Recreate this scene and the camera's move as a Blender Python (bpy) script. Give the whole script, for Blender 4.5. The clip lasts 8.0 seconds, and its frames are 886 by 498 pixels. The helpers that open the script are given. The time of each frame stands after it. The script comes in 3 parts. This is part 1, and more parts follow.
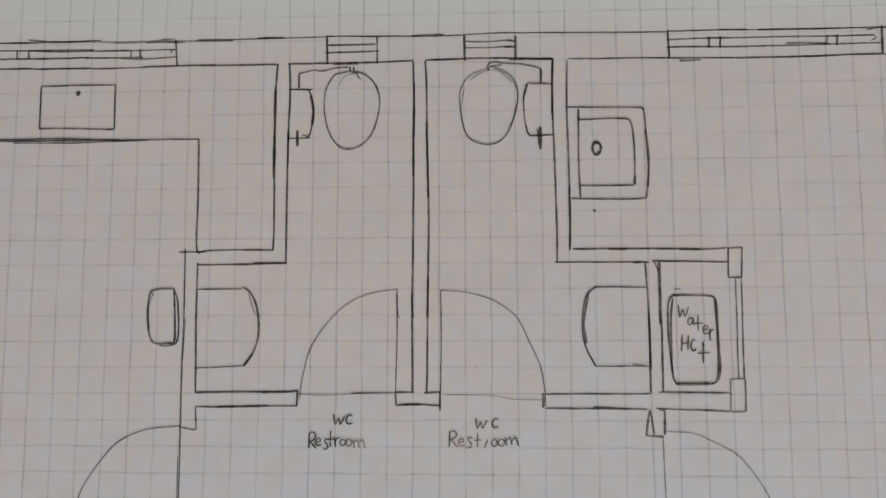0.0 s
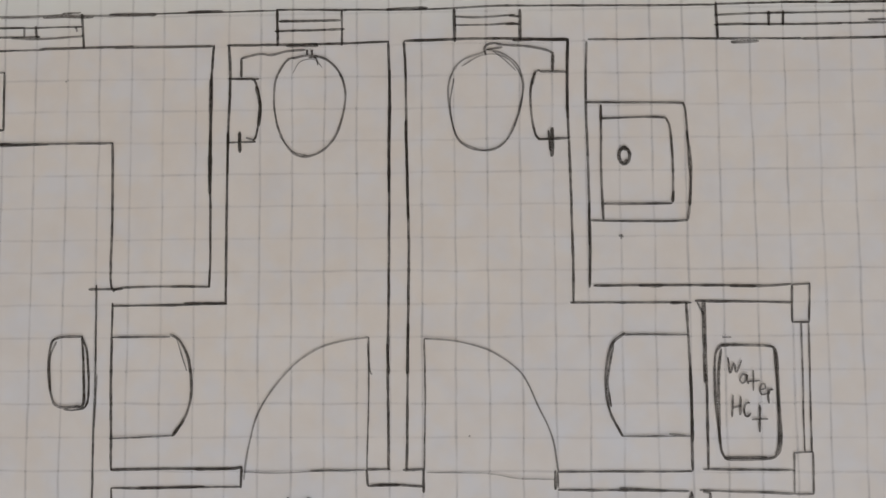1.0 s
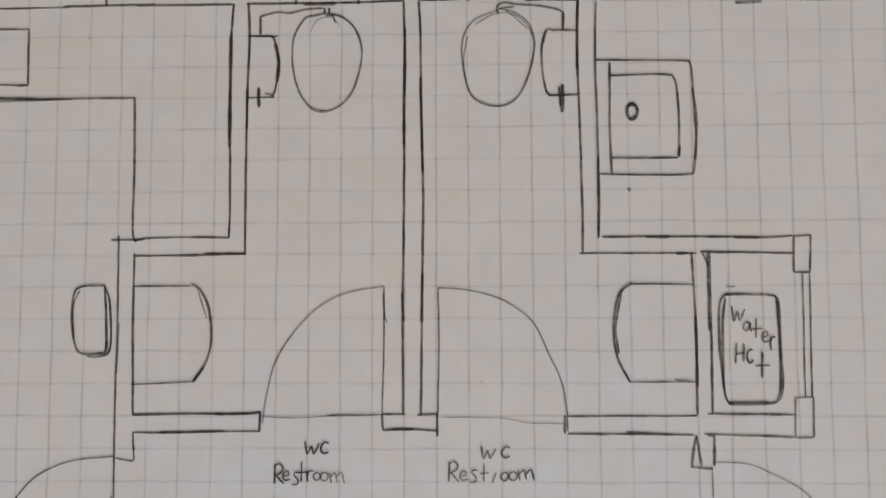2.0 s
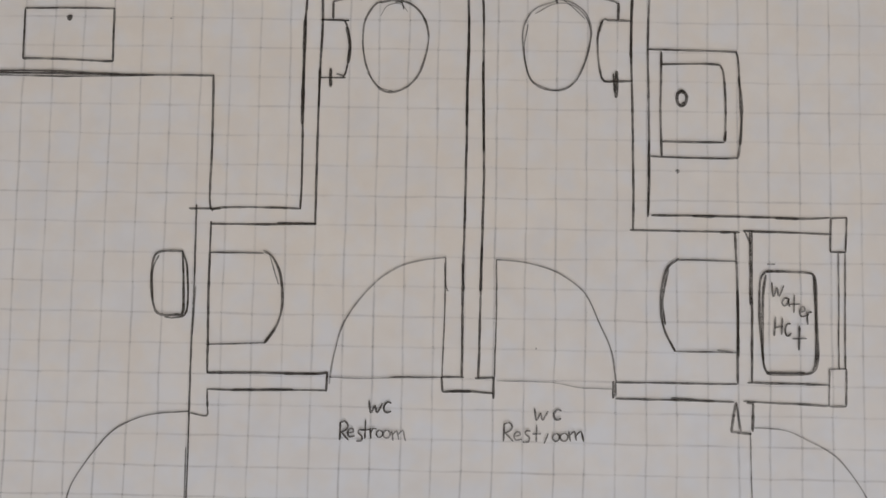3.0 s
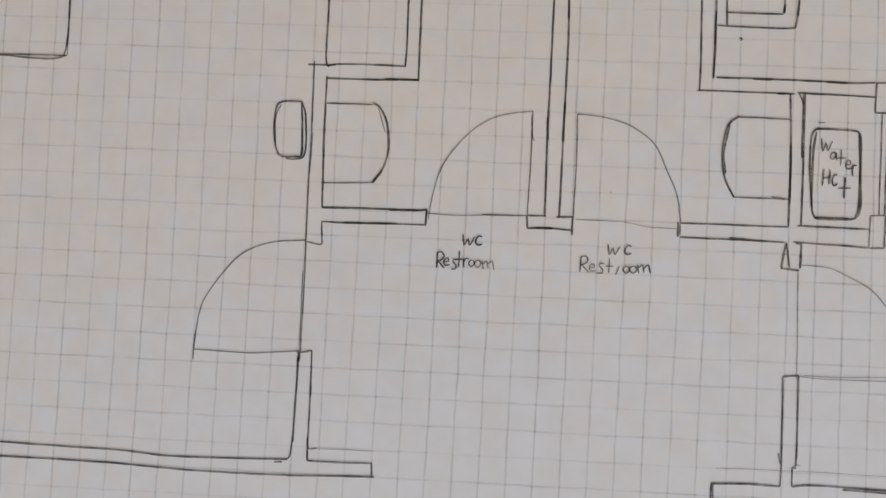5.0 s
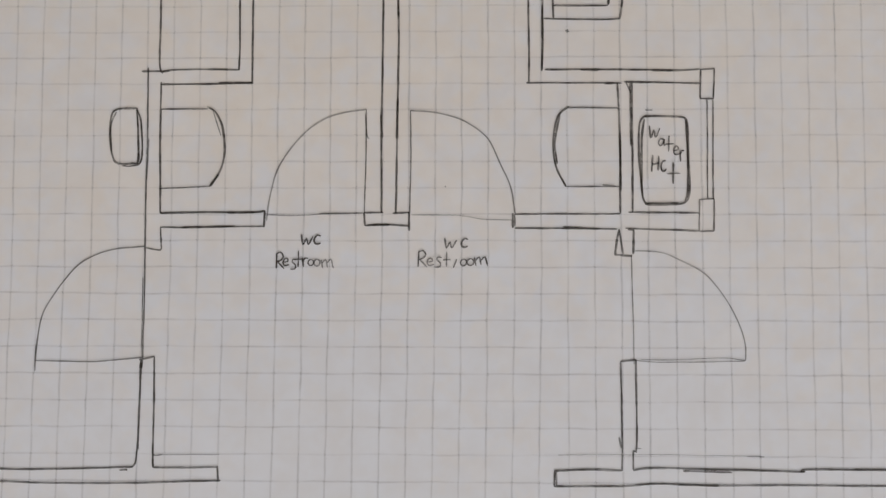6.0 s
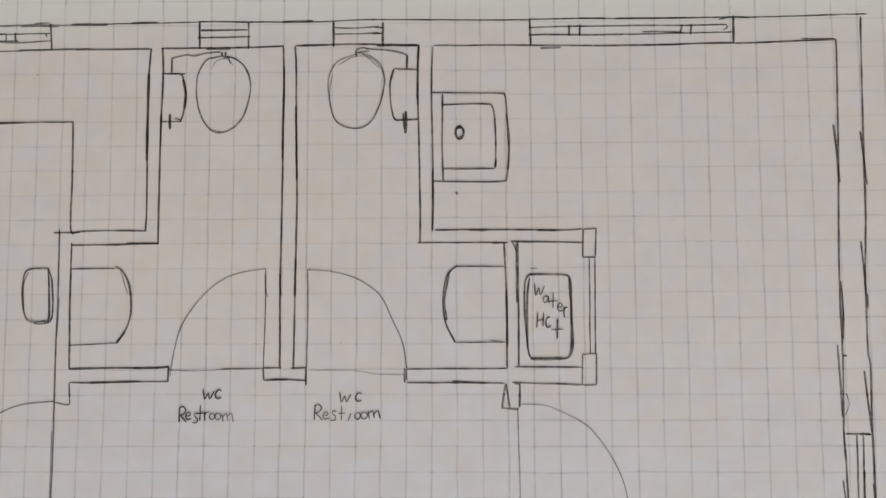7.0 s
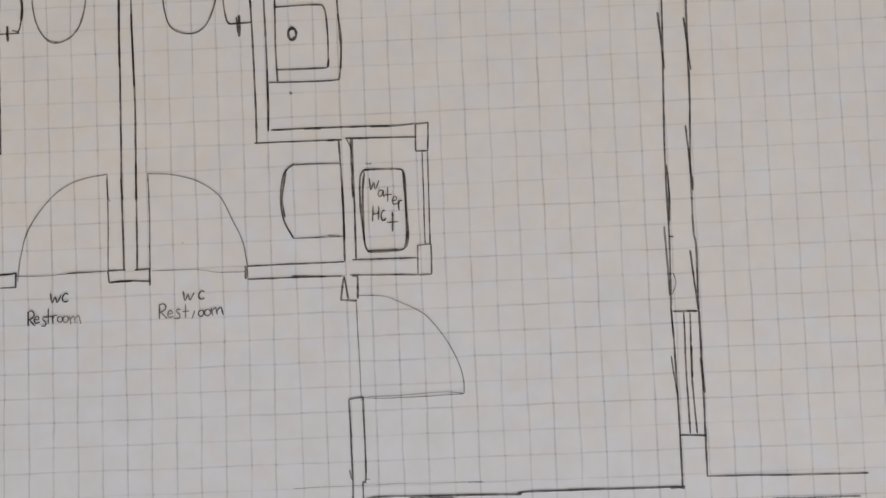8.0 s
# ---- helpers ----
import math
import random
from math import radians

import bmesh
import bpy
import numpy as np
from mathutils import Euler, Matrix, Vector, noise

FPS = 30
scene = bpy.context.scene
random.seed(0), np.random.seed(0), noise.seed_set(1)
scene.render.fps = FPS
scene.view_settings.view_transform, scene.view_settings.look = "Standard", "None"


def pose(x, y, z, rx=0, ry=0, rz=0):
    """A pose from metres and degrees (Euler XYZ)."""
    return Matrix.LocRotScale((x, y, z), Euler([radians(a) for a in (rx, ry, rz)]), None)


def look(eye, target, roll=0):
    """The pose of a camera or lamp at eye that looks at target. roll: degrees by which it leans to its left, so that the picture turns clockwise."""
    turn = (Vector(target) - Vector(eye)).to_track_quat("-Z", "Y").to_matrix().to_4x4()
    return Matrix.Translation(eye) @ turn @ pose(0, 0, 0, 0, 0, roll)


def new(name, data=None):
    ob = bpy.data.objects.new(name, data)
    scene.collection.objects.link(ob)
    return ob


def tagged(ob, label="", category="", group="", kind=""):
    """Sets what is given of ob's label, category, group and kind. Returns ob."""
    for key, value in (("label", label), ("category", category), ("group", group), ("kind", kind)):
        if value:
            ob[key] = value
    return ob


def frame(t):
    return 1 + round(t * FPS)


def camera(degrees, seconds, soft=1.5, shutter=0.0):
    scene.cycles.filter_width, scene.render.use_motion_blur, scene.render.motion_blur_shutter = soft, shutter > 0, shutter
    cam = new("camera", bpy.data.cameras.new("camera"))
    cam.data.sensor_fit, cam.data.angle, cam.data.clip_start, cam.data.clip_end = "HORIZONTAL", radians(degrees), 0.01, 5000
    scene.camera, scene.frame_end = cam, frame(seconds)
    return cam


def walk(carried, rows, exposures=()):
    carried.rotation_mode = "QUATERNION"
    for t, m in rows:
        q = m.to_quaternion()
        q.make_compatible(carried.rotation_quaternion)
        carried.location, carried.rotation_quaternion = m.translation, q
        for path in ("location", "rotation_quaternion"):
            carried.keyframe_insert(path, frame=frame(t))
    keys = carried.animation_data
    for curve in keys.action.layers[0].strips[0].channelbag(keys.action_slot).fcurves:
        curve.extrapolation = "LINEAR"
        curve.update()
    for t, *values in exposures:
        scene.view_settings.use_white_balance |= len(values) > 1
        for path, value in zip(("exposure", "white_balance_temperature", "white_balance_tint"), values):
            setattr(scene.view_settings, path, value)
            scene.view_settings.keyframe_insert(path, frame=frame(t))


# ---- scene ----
# ---------------------------------------------------------------- camera
cam = camera(66.0, 8.0, soft=1.25)
# seconds; eye in metres over the sheet; tilt, lean and turn in degrees
PATH = [
    (0.0, 0.00602, -0.00884, 0.13181, 5.004, 2.314, -0.173),
    (0.1, 0.00492, -0.00708, 0.12735, 5.039, 1.917, -0.029),
    (0.2, 0.00494, -0.00420, 0.12215, 4.168, 1.951, -0.107),
    (0.3, 0.00472, -0.00194, 0.11717, 3.661, 1.901, -0.080),
    (0.4, 0.00466, 0.00066, 0.11341, 3.767, 1.522, -0.330),
    (0.5, 0.00514, 0.00218, 0.11016, 3.722, 1.582, -0.437),
    (0.6, 0.00528, 0.00230, 0.10823, 3.631, 1.744, -0.355),
    (0.7, 0.00494, 0.00227, 0.10587, 3.338, 1.529, -0.269),
    (0.8, 0.00516, 0.00283, 0.10482, 2.922, 1.594, -0.290),
    (0.9, 0.00560, 0.00239, 0.10402, 3.339, 1.672, -0.380),
    (1.0, 0.00608, 0.00249, 0.10335, 3.172, 1.640, -0.353),
    (1.1, 0.00635, 0.00238, 0.10242, 2.755, 1.731, -0.325),
    (1.2, 0.00627, 0.00081, 0.10248, 2.995, 1.829, -0.269),
    (1.3, 0.00618, 0.00015, 0.10254, 2.919, 1.632, -0.200),
    (1.4, 0.00685, -0.00062, 0.10296, 3.022, 1.767, -0.271),
    (1.5, 0.00659, -0.00079, 0.10392, 2.804, 1.852, -0.337),
    (1.6, 0.00611, -0.00199, 0.10426, 2.938, 2.001, -0.218),
    (1.7, 0.00509, -0.00276, 0.10478, 3.181, 1.747, -0.195),
    (2.8, -0.00071, -0.01052, 0.11118, 3.128, 0.894, 0.551),
    (2.9, -0.00322, -0.01018, 0.11228, 3.219, 0.896, 0.779),
    (3.0, -0.00660, -0.00971, 0.11311, 3.086, 0.980, 1.054),
    (3.1, -0.00981, -0.01016, 0.11380, 2.995, 1.145, 1.299),
    (3.2, -0.01239, -0.01135, 0.11382, 2.857, 1.251, 1.702),
    (3.3, -0.01539, -0.01198, 0.11407, 2.770, 1.048, 1.772),
    (3.4, -0.01754, -0.01158, 0.11556, 2.793, 1.209, 1.933),
    (3.5, -0.01973, -0.01088, 0.11764, 2.899, 1.382, 2.125),
    (3.6, -0.02237, -0.01110, 0.11927, 2.995, 1.444, 2.277),
    (3.7, -0.02472, -0.01300, 0.12103, 3.019, 1.670, 2.703),
    (3.8, -0.02617, -0.01426, 0.12292, 2.726, 1.861, 2.926),
    (3.9, -0.02743, -0.01435, 0.12538, 2.570, 1.788, 2.905),
    (4.0, -0.02790, -0.01548, 0.12714, 2.972, 1.834, 2.818),
    (4.1, -0.02886, -0.01706, 0.12839, 3.035, 1.817, 2.905),
    (4.2, -0.03043, -0.01918, 0.12889, 2.920, 1.801, 3.067),
    (5.3, -0.01068, -0.04211, 0.12761, 1.465, 1.980, 1.791),
    (5.4, -0.00739, -0.04385, 0.12688, 1.608, 1.810, 1.453),
    (5.5, -0.00427, -0.04318, 0.12705, 1.574, 1.483, 1.052),
    (5.6, -0.00151, -0.04126, 0.12800, 1.690, 1.043, 0.656),
    (5.7, 0.00101, -0.04047, 0.12910, 2.009, 1.200, 0.535),
    (5.8, 0.00332, -0.04006, 0.12968, 2.241, 1.268, 0.558),
    (5.9, 0.00554, -0.03933, 0.12939, 2.305, 0.992, 0.386),
    (6.0, 0.00845, -0.03671, 0.12847, 2.292, 0.873, 0.115),
    (6.1, 0.01013, -0.03309, 0.12838, 2.373, 0.707, 0.028),
    (6.2, 0.01154, -0.02986, 0.12909, 2.909, 0.962, 0.229),
    (6.3, 0.01266, -0.02474, 0.13008, 2.771, 1.175, 0.318),
    (6.4, 0.01341, -0.02057, 0.13180, 3.071, 1.139, 0.485),
    (6.5, 0.01473, -0.01822, 0.13343, 3.311, 1.417, 0.577),
    (6.6, 0.01690, -0.01619, 0.13395, 3.282, 1.566, 0.571),
    (6.7, 0.01991, -0.01410, 0.13415, 3.544, 1.280, 0.386),
    (6.8, 0.02360, -0.01182, 0.13489, 3.614, 1.193, 0.126),
    (6.9, 0.02682, -0.01067, 0.13515, 3.678, 1.124, -0.122),
    (7.0, 0.02964, -0.01016, 0.13583, 3.742, 1.004, -0.240),
    (7.1, 0.03285, -0.01004, 0.13685, 3.498, 1.010, -0.447),
    (7.2, 0.03710, -0.01127, 0.13651, 3.626, 0.921, -0.748),
    (7.3, 0.04189, -0.01226, 0.13626, 3.505, 0.751, -0.980),
    (7.4, 0.04628, -0.01283, 0.13638, 3.120, 0.851, -1.258),
    (7.5, 0.04976, -0.01449, 0.13678, 3.121, 0.886, -1.459),
    (7.6, 0.05291, -0.01659, 0.13731, 3.108, 0.841, -1.577),
    (7.7, 0.05609, -0.01939, 0.13772, 3.101, 0.964, -1.852),
    (7.8, 0.05840, -0.02186, 0.13744, 2.649, 0.972, -2.088),
    (7.9, 0.06092, -0.02505, 0.13743, 2.407, 1.027, -2.227),
    (8.0, 0.06149, -0.02839, 0.13778, 2.139, 0.799, -2.388),
]
EXPOSURES = [(0.0, -0.2, 6670, 10), (0.3, -0.19, 6690, 10), (0.5, -0.17, 6720, 10), (1.0, -0.1, 6760, 10), (1.5, -0.07, 6760, 10), (3.0, -0.04, 6750, 10), (3.5, 0.01, 6740, 10), (4.0, 0.03, 6700, 10), (5.5, 0.03, 6740, 10), (6.5, 0.04, 6760, 10), (7.0, 0.05, 6770, 10), (8.0, 0.03, 6720, 10)]
walk(cam, [(t, pose(x, y, z, rx, ry, rz)) for t, x, y, z, rx, ry, rz in PATH], EXPOSURES)

# ---------------------------------------------------------------- light
SUN_HEIGHT, SUN_SIDE = radians(38), radians(200)
world = bpy.data.worlds.new("overcast_sky")
world.use_nodes = True
scene.world = world
sky = world.node_tree.nodes.new("ShaderNodeTexSky")
sky.sky_type, sky.sun_disc = "NISHITA", False
sky.sun_elevation, sky.sun_rotation = SUN_HEIGHT, SUN_SIDE
world.node_tree.links.new(sky.outputs["Color"], world.node_tree.nodes["Background"].inputs["Color"])
world.node_tree.nodes["Background"].inputs["Strength"].default_value = 0.1


def assumed_window_light(name, place, size_x, size_y, watts, colour):
    """A lamp added as daylight through the opening of an assumed, unseen window."""
    data = bpy.data.lights.new(name, "AREA")
    data.shape, data.size, data.size_y = "RECTANGLE", size_x, size_y
    data.energy, data.color = watts, colour
    ob = new(name, data)
    ob.matrix_world = place
    return ob


# assumed window, out of view past the sheet's foot, a little to its right
assumed_window_light("assumed_window_lamp", look((0.5, -1.72, 0.75), (0.2, 0.0, 0.0)), 1.5, 1.25, 36.5, (0.965, 0.965, 0.985))

# ---------------------------------------------------------------- materials
# moves the noise of the paper's patches and its painted cool cast
CLOUD_SHIFT = (0.11, 0.085, 0.9)
CELL = 0.005  # one printed square is 5 mm


def material(name):
    m = bpy.data.materials.new(name)
    m.use_nodes = True
    nodes, links = m.node_tree.nodes, m.node_tree.links
    return m, nodes, links, nodes["Principled BSDF"]


def noise_at(nodes, links, coord, scale, detail=3.0, rough=0.55):
    n = nodes.new("ShaderNodeTexNoise")
    n.inputs["Scale"].default_value, n.inputs["Detail"].default_value, n.inputs["Roughness"].default_value = scale, detail, rough
    links.new(coord, n.inputs["Vector"])
    return n.outputs["Fac"]


def ramp(nodes, links, value, a, b, low, high):
    """Maps value from a..b to low..high, clamped."""
    n = nodes.new("ShaderNodeMapRange")
    n.inputs["From Min"].default_value, n.inputs["From Max"].default_value = a, b
    n.inputs["To Min"].default_value, n.inputs["To Max"].default_value = low, high
    links.new(value, n.inputs["Value"])
    return n.outputs["Result"]


def maths(nodes, links, op, a, b):
    n = nodes.new("ShaderNodeMath")
    n.operation = op
    for socket, v in zip(n.inputs, (a, b)):
        if isinstance(v, (int, float)):
            socket.default_value = v
        else:
            links.new(v, socket)
    return n.outputs[0]


def mix(nodes, links, factor, a, b):
    n = nodes.new("ShaderNodeMix")
    n.data_type = "RGBA"
    links.new(factor, n.inputs[0])
    n.inputs[6].default_value, n.inputs[7].default_value = (*a, 1), (*b, 1)
    return n.outputs[2]


def paper_material():
    m, nodes, links, bsdf = material("squared_paper")
    coord = nodes.new("ShaderNodeTexCoord").outputs["Object"]
    mottle = noise_at(nodes, links, coord, 38.0, 4.0, 0.6)
    fibre = noise_at(nodes, links, coord, 2600.0, 3.0, 0.7)
    smudge = noise_at(nodes, links, coord, 95.0, 5.0, 0.65)
    tone = maths(nodes, links, "ADD", ramp(nodes, links, mottle, 0.3, 0.7, 0.0, 0.45), ramp(nodes, links, fibre, 0.3, 0.7, 0.0, 0.3))
    tone = maths(nodes, links, "ADD", tone, ramp(nodes, links, smudge, 0.56, 0.75, 0.0, 0.5))
    body = mix(nodes, links, tone, (0.82, 0.782, 0.734), (0.77, 0.738, 0.704))
    # cool cast of light painted in broad whiter areas; small whiter flecks, creamier elsewhere
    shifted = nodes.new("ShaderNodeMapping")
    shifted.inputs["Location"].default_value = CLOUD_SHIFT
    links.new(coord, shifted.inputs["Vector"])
    cool_light = ramp(nodes, links, noise_at(nodes, links, shifted.outputs["Vector"], 24.0, 2.0, 0.5), 0.36, 0.66, 0.0, 0.32)
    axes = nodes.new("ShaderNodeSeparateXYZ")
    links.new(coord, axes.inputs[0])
    # uneven light painted as hue: yellower at the head and towards both sides
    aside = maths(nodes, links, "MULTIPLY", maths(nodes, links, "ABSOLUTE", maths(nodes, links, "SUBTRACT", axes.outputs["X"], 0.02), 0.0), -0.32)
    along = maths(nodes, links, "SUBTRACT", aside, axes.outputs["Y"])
    cool_light = maths(nodes, links, "ADD", cool_light, ramp(nodes, links, along, -0.005, 0.05, 0.04, 0.72))
    flecks = ramp(nodes, links, noise_at(nodes, links, coord, 190.0, 2.0, 0.5), 0.42, 0.66, 0.0, 0.5)
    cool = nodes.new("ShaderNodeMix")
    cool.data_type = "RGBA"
    links.new(maths(nodes, links, "MINIMUM", maths(nodes, links, "ADD", cool_light, flecks), 1.0), cool.inputs[0])
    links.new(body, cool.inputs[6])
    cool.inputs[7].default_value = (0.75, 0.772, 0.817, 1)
    # handled paper: thumb-sized patches, some greasy and greyer, some bleached
    patch = nodes.new("ShaderNodeMix")
    patch.data_type, patch.blend_type = "RGBA", "MULTIPLY"
    patch.inputs[0].default_value = 1.0
    worn = maths(nodes, links, "ADD", maths(nodes, links, "MULTIPLY", noise_at(nodes, links, shifted.outputs["Vector"], 130.0, 2.0, 0.45), 0.6), maths(nodes, links, "MULTIPLY", noise_at(nodes, links, coord, 310.0, 2.0, 0.5), 0.4))
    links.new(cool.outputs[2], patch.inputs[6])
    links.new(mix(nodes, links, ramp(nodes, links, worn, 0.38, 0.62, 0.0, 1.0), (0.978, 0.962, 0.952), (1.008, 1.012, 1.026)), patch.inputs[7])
    # brighter light on the far margin, painted as a whiter, cooler band
    margin_light = nodes.new("ShaderNodeMix")
    margin_light.data_type = "RGBA"
    links.new(ramp(nodes, links, maths(nodes, links, "ADD", axes.outputs["Y"], maths(nodes, links, "MULTIPLY", mottle, 0.012)), 0.047, 0.056, 0.0, 0.85), margin_light.inputs[0])
    links.new(patch.outputs[2], margin_light.inputs[6])
    margin_light.inputs[7].default_value = (0.83, 0.865, 0.85, 1)
    links.new(margin_light.outputs[2], bsdf.inputs["Base Color"])
    bsdf.inputs["Roughness"].default_value = 0.82
    bsdf.inputs["Specular IOR Level"].default_value = 0.3
    bump = nodes.new("ShaderNodeBump")
    bump.inputs["Strength"].default_value, bump.inputs["Distance"].default_value = 0.25, 0.00004
    links.new(fibre, bump.inputs["Height"])
    links.new(bump.outputs["Normal"], bsdf.inputs["Normal"])
    return m


def mark_material(name, colour, strength, grain, edge, roughness=0.6, patches=0.35, blot=45.0, uneven=0.0, fade=0.0):
    """Graphite or ink lying on the paper's tooth: thin where the tooth dips and towards the line's edges."""
    m, nodes, links, bsdf = material(name)
    coords = nodes.new("ShaderNodeTexCoord")
    split = nodes.new("ShaderNodeSeparateXYZ")
    links.new(coords.outputs["UV"], split.inputs[0])
    across = maths(nodes, links, "ABSOLUTE", maths(nodes, links, "SUBTRACT", maths(nodes, links, "MULTIPLY", split.outputs["Y"], 2.0), 1.0), 0.0)
    soft = ramp(nodes, links, across, 1.0 - edge, 1.0, 1.0, 0.0)
    tooth = ramp(nodes, links, noise_at(nodes, links, coords.outputs["Object"], 5200.0, 2.0, 0.6), 0.36, 0.58, 1.0 - grain, 1.0)
    press = ramp(nodes, links, noise_at(nodes, links, coords.outputs["Object"], blot, 3.0, 0.6), 0.35, 0.65, 1.0 - patches, 1.0)
    cover = maths(nodes, links, "MULTIPLY", maths(nodes, links, "MULTIPLY", soft, tooth), maths(nodes, links, "MULTIPLY", press, strength))
    bsdf.inputs["Base Color"].default_value = (*colour, 1)
    if uneven:  # each printed line took up more or less ink
        pick = nodes.new("ShaderNodeObjectInfo").outputs["Random"]
        cover = maths(nodes, links, "MULTIPLY", cover, ramp(nodes, links, pick, 0.0, 1.0, 1.0 - uneven, 1.0 + uneven))
        links.new(mix(nodes, links, pick, colour, (colour[0] * 1.2, colour[1] * 1.08, colour[2])), bsdf.inputs["Base Color"])
    if fade:  # the print runs paler towards the sheet's head
        split_at = nodes.new("ShaderNodeSeparateXYZ")
        links.new(coords.outputs["Object"], split_at.inputs[0])
        cover = maths(nodes, links, "MULTIPLY", cover, ramp(nodes, links, split_at.outputs["Y"], -0.05, 0.03, 1.0, 1.0 - fade))
    bsdf.inputs["Roughness"].default_value = roughness
    links.new(cover, bsdf.inputs["Alpha"])
    return m


def plain_material(name, a, b, scale, roughness):
    m, nodes, links, bsdf = material(name)
    coord = nodes.new("ShaderNodeTexCoord").outputs["Object"]
    f = noise_at(nodes, links, coord, scale, 5.0, 0.6)
    links.new(mix(nodes, links, ramp(nodes, links, f, 0.3, 0.7, 0.0, 1.0), a, b), bsdf.inputs["Base Color"])
    bsdf.inputs["Roughness"].default_value = roughness
    bump = nodes.new("ShaderNodeBump")
    bump.inputs["Strength"].default_value, bump.inputs["Distance"].default_value = 0.2, 0.001
    links.new(f, bump.inputs["Height"])
    links.new(bump.outputs["Normal"], bsdf.inputs["Normal"])
    return m


def wood_material():
    m, nodes, links, bsdf = material("table_wood")
    coords = nodes.new("ShaderNodeTexCoord")
    stretch = nodes.new("ShaderNodeMapping")
    stretch.inputs["Scale"].default_value = (3.0, 45.0, 45.0)
    links.new(coords.outputs["Object"], stretch.inputs["Vector"])
    f = noise_at(nodes, links, stretch.outputs["Vector"], 1.0, 6.0, 0.65)
    links.new(mix(nodes, links, ramp(nodes, links, f, 0.3, 0.7, 0.0, 1.0), (0.30, 0.18, 0.10), (0.20, 0.11, 0.06)), bsdf.inputs["Base Color"])
    bsdf.inputs["Roughness"].default_value = 0.45
    return m


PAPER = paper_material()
DARK = mark_material("firm_graphite", (0.034, 0.027, 0.022), 1.0, 0.34, 0.38, 0.6, 0.42, 190.0)
MID = mark_material("even_graphite", (0.042, 0.035, 0.03), 0.95, 0.4, 0.42, 0.6, 0.44, 170.0)
LIGHT = mark_material("faint_graphite", (0.058, 0.052, 0.048), 0.76, 0.4, 0.62, 0.6, 0.45, 160.0)
FAINT = mark_material("trace_graphite", (0.07, 0.065, 0.06), 0.62, 0.4, 0.7, 0.6, 0.5, 150.0)
INK_UP = mark_material("printed_grid_ink", (0.25, 0.29, 0.38), 0.255, 0.3, 0.9, 0.8, 0.6, 130.0, 0.18, 0.05)
INK_ACROSS = mark_material("printed_pale_grid_ink", (0.26, 0.295, 0.38), 0.2, 0.3, 0.9, 0.8, 0.75, 110.0, 0.28, 0.28)
GREY = mark_material("smeared_graphite", (0.16, 0.145, 0.135), 0.8, 0.3, 0.6, 0.6, 0.4, 150.0)
PLASTER = plain_material("wall_plaster", (0.74, 0.70, 0.65), (0.68, 0.64, 0.60), 6.0, 0.9)
CEILING_PAINT = plain_material("ceiling_paint", (0.80, 0.79, 0.77), (0.76, 0.75, 0.73), 5.0, 0.9)
FLOOR_BOARD = plain_material("floor_boards", (0.30, 0.22, 0.15), (0.24, 0.17, 0.11), 3.0, 0.5)
FRAME_PAINT = plain_material("frame_paint", (0.80, 0.80, 0.79), (0.76, 0.76, 0.75), 9.0, 0.4)
WOOD = wood_material()

# ---------------------------------------------------------------- assumed room added round the table, out of view
FLOOR_Z = -0.7553
TABLE_Z = -0.0003


def finish(name, bm, mats, parent=None):
    data = bpy.data.meshes.new(name)
    bm.to_mesh(data)
    bm.free()
    for m in mats:
        data.materials.append(m)
    ob = new(name, data)
    ob.parent = parent
    return ob


def add_box(bm, x0, x1, y0, y1, z0, z1, bevel=0.0):
    made = bmesh.ops.create_cube(bm, size=1.0)["verts"]
    for v in made:
        v.co = Vector(((x0 + x1) / 2 + v.co.x * (x1 - x0), (y0 + y1) / 2 + v.co.y * (y1 - y0), (z0 + z1) / 2 + v.co.z * (z1 - z0)))
    if bevel:
        edges = {e for v in made for e in v.link_edges}
        bmesh.ops.bevel(bm, geom=list(edges), offset=bevel, segments=2, affect="EDGES", profile=0.5)


def boxes(name, mat, *sizes, bevel=0.0, parent=None):
    bm = bmesh.new()
    for s in sizes:
        add_box(bm, *s, bevel=bevel)
    return finish(name, bm, [mat], parent)


X0, X1, Y0, Y1, TOP = -1.9, 2.1, -1.9, 1.9, 1.75
tagged(boxes("floor", FLOOR_BOARD, (X0, X1, Y0, Y1, FLOOR_Z - 0.1, FLOOR_Z)), "brown boarded floor of the room", "floor", kind="structure")
tagged(boxes("ceiling", CEILING_PAINT, (X0, X1, Y0, Y1, TOP, TOP + 0.1)), "plain white painted ceiling", "ceiling", kind="structure")
tagged(boxes("wall_north", PLASTER, (X0, X1, Y1, Y1 + 0.12, FLOOR_Z, TOP)), "plain warm white plaster wall", "wall", kind="structure")
tagged(boxes("wall_west", PLASTER, (X0 - 0.12, X0, Y0, Y1, FLOOR_Z, TOP)), "plain warm white plaster wall", "wall", kind="structure")
tagged(boxes("wall_east", PLASTER, (X1, X1 + 0.12, Y0, Y1, FLOOR_Z, TOP)), "plain warm white plaster wall", "wall", kind="structure")
WX0, WX1, WZ0, WZ1 = -0.3, 1.3, 0.1, 1.4
tagged(boxes("wall_south", PLASTER, (X0, WX0, Y0 - 0.12, Y0, FLOOR_Z, TOP), (WX1, X1, Y0 - 0.12, Y0, FLOOR_Z, TOP),
             (WX0, WX1, Y0 - 0.12, Y0, FLOOR_Z, WZ0), (WX0, WX1, Y0 - 0.12, Y0, WZ1, TOP)),
       "plain plaster wall with an assumed window opening, out of view", "wall", kind="structure")
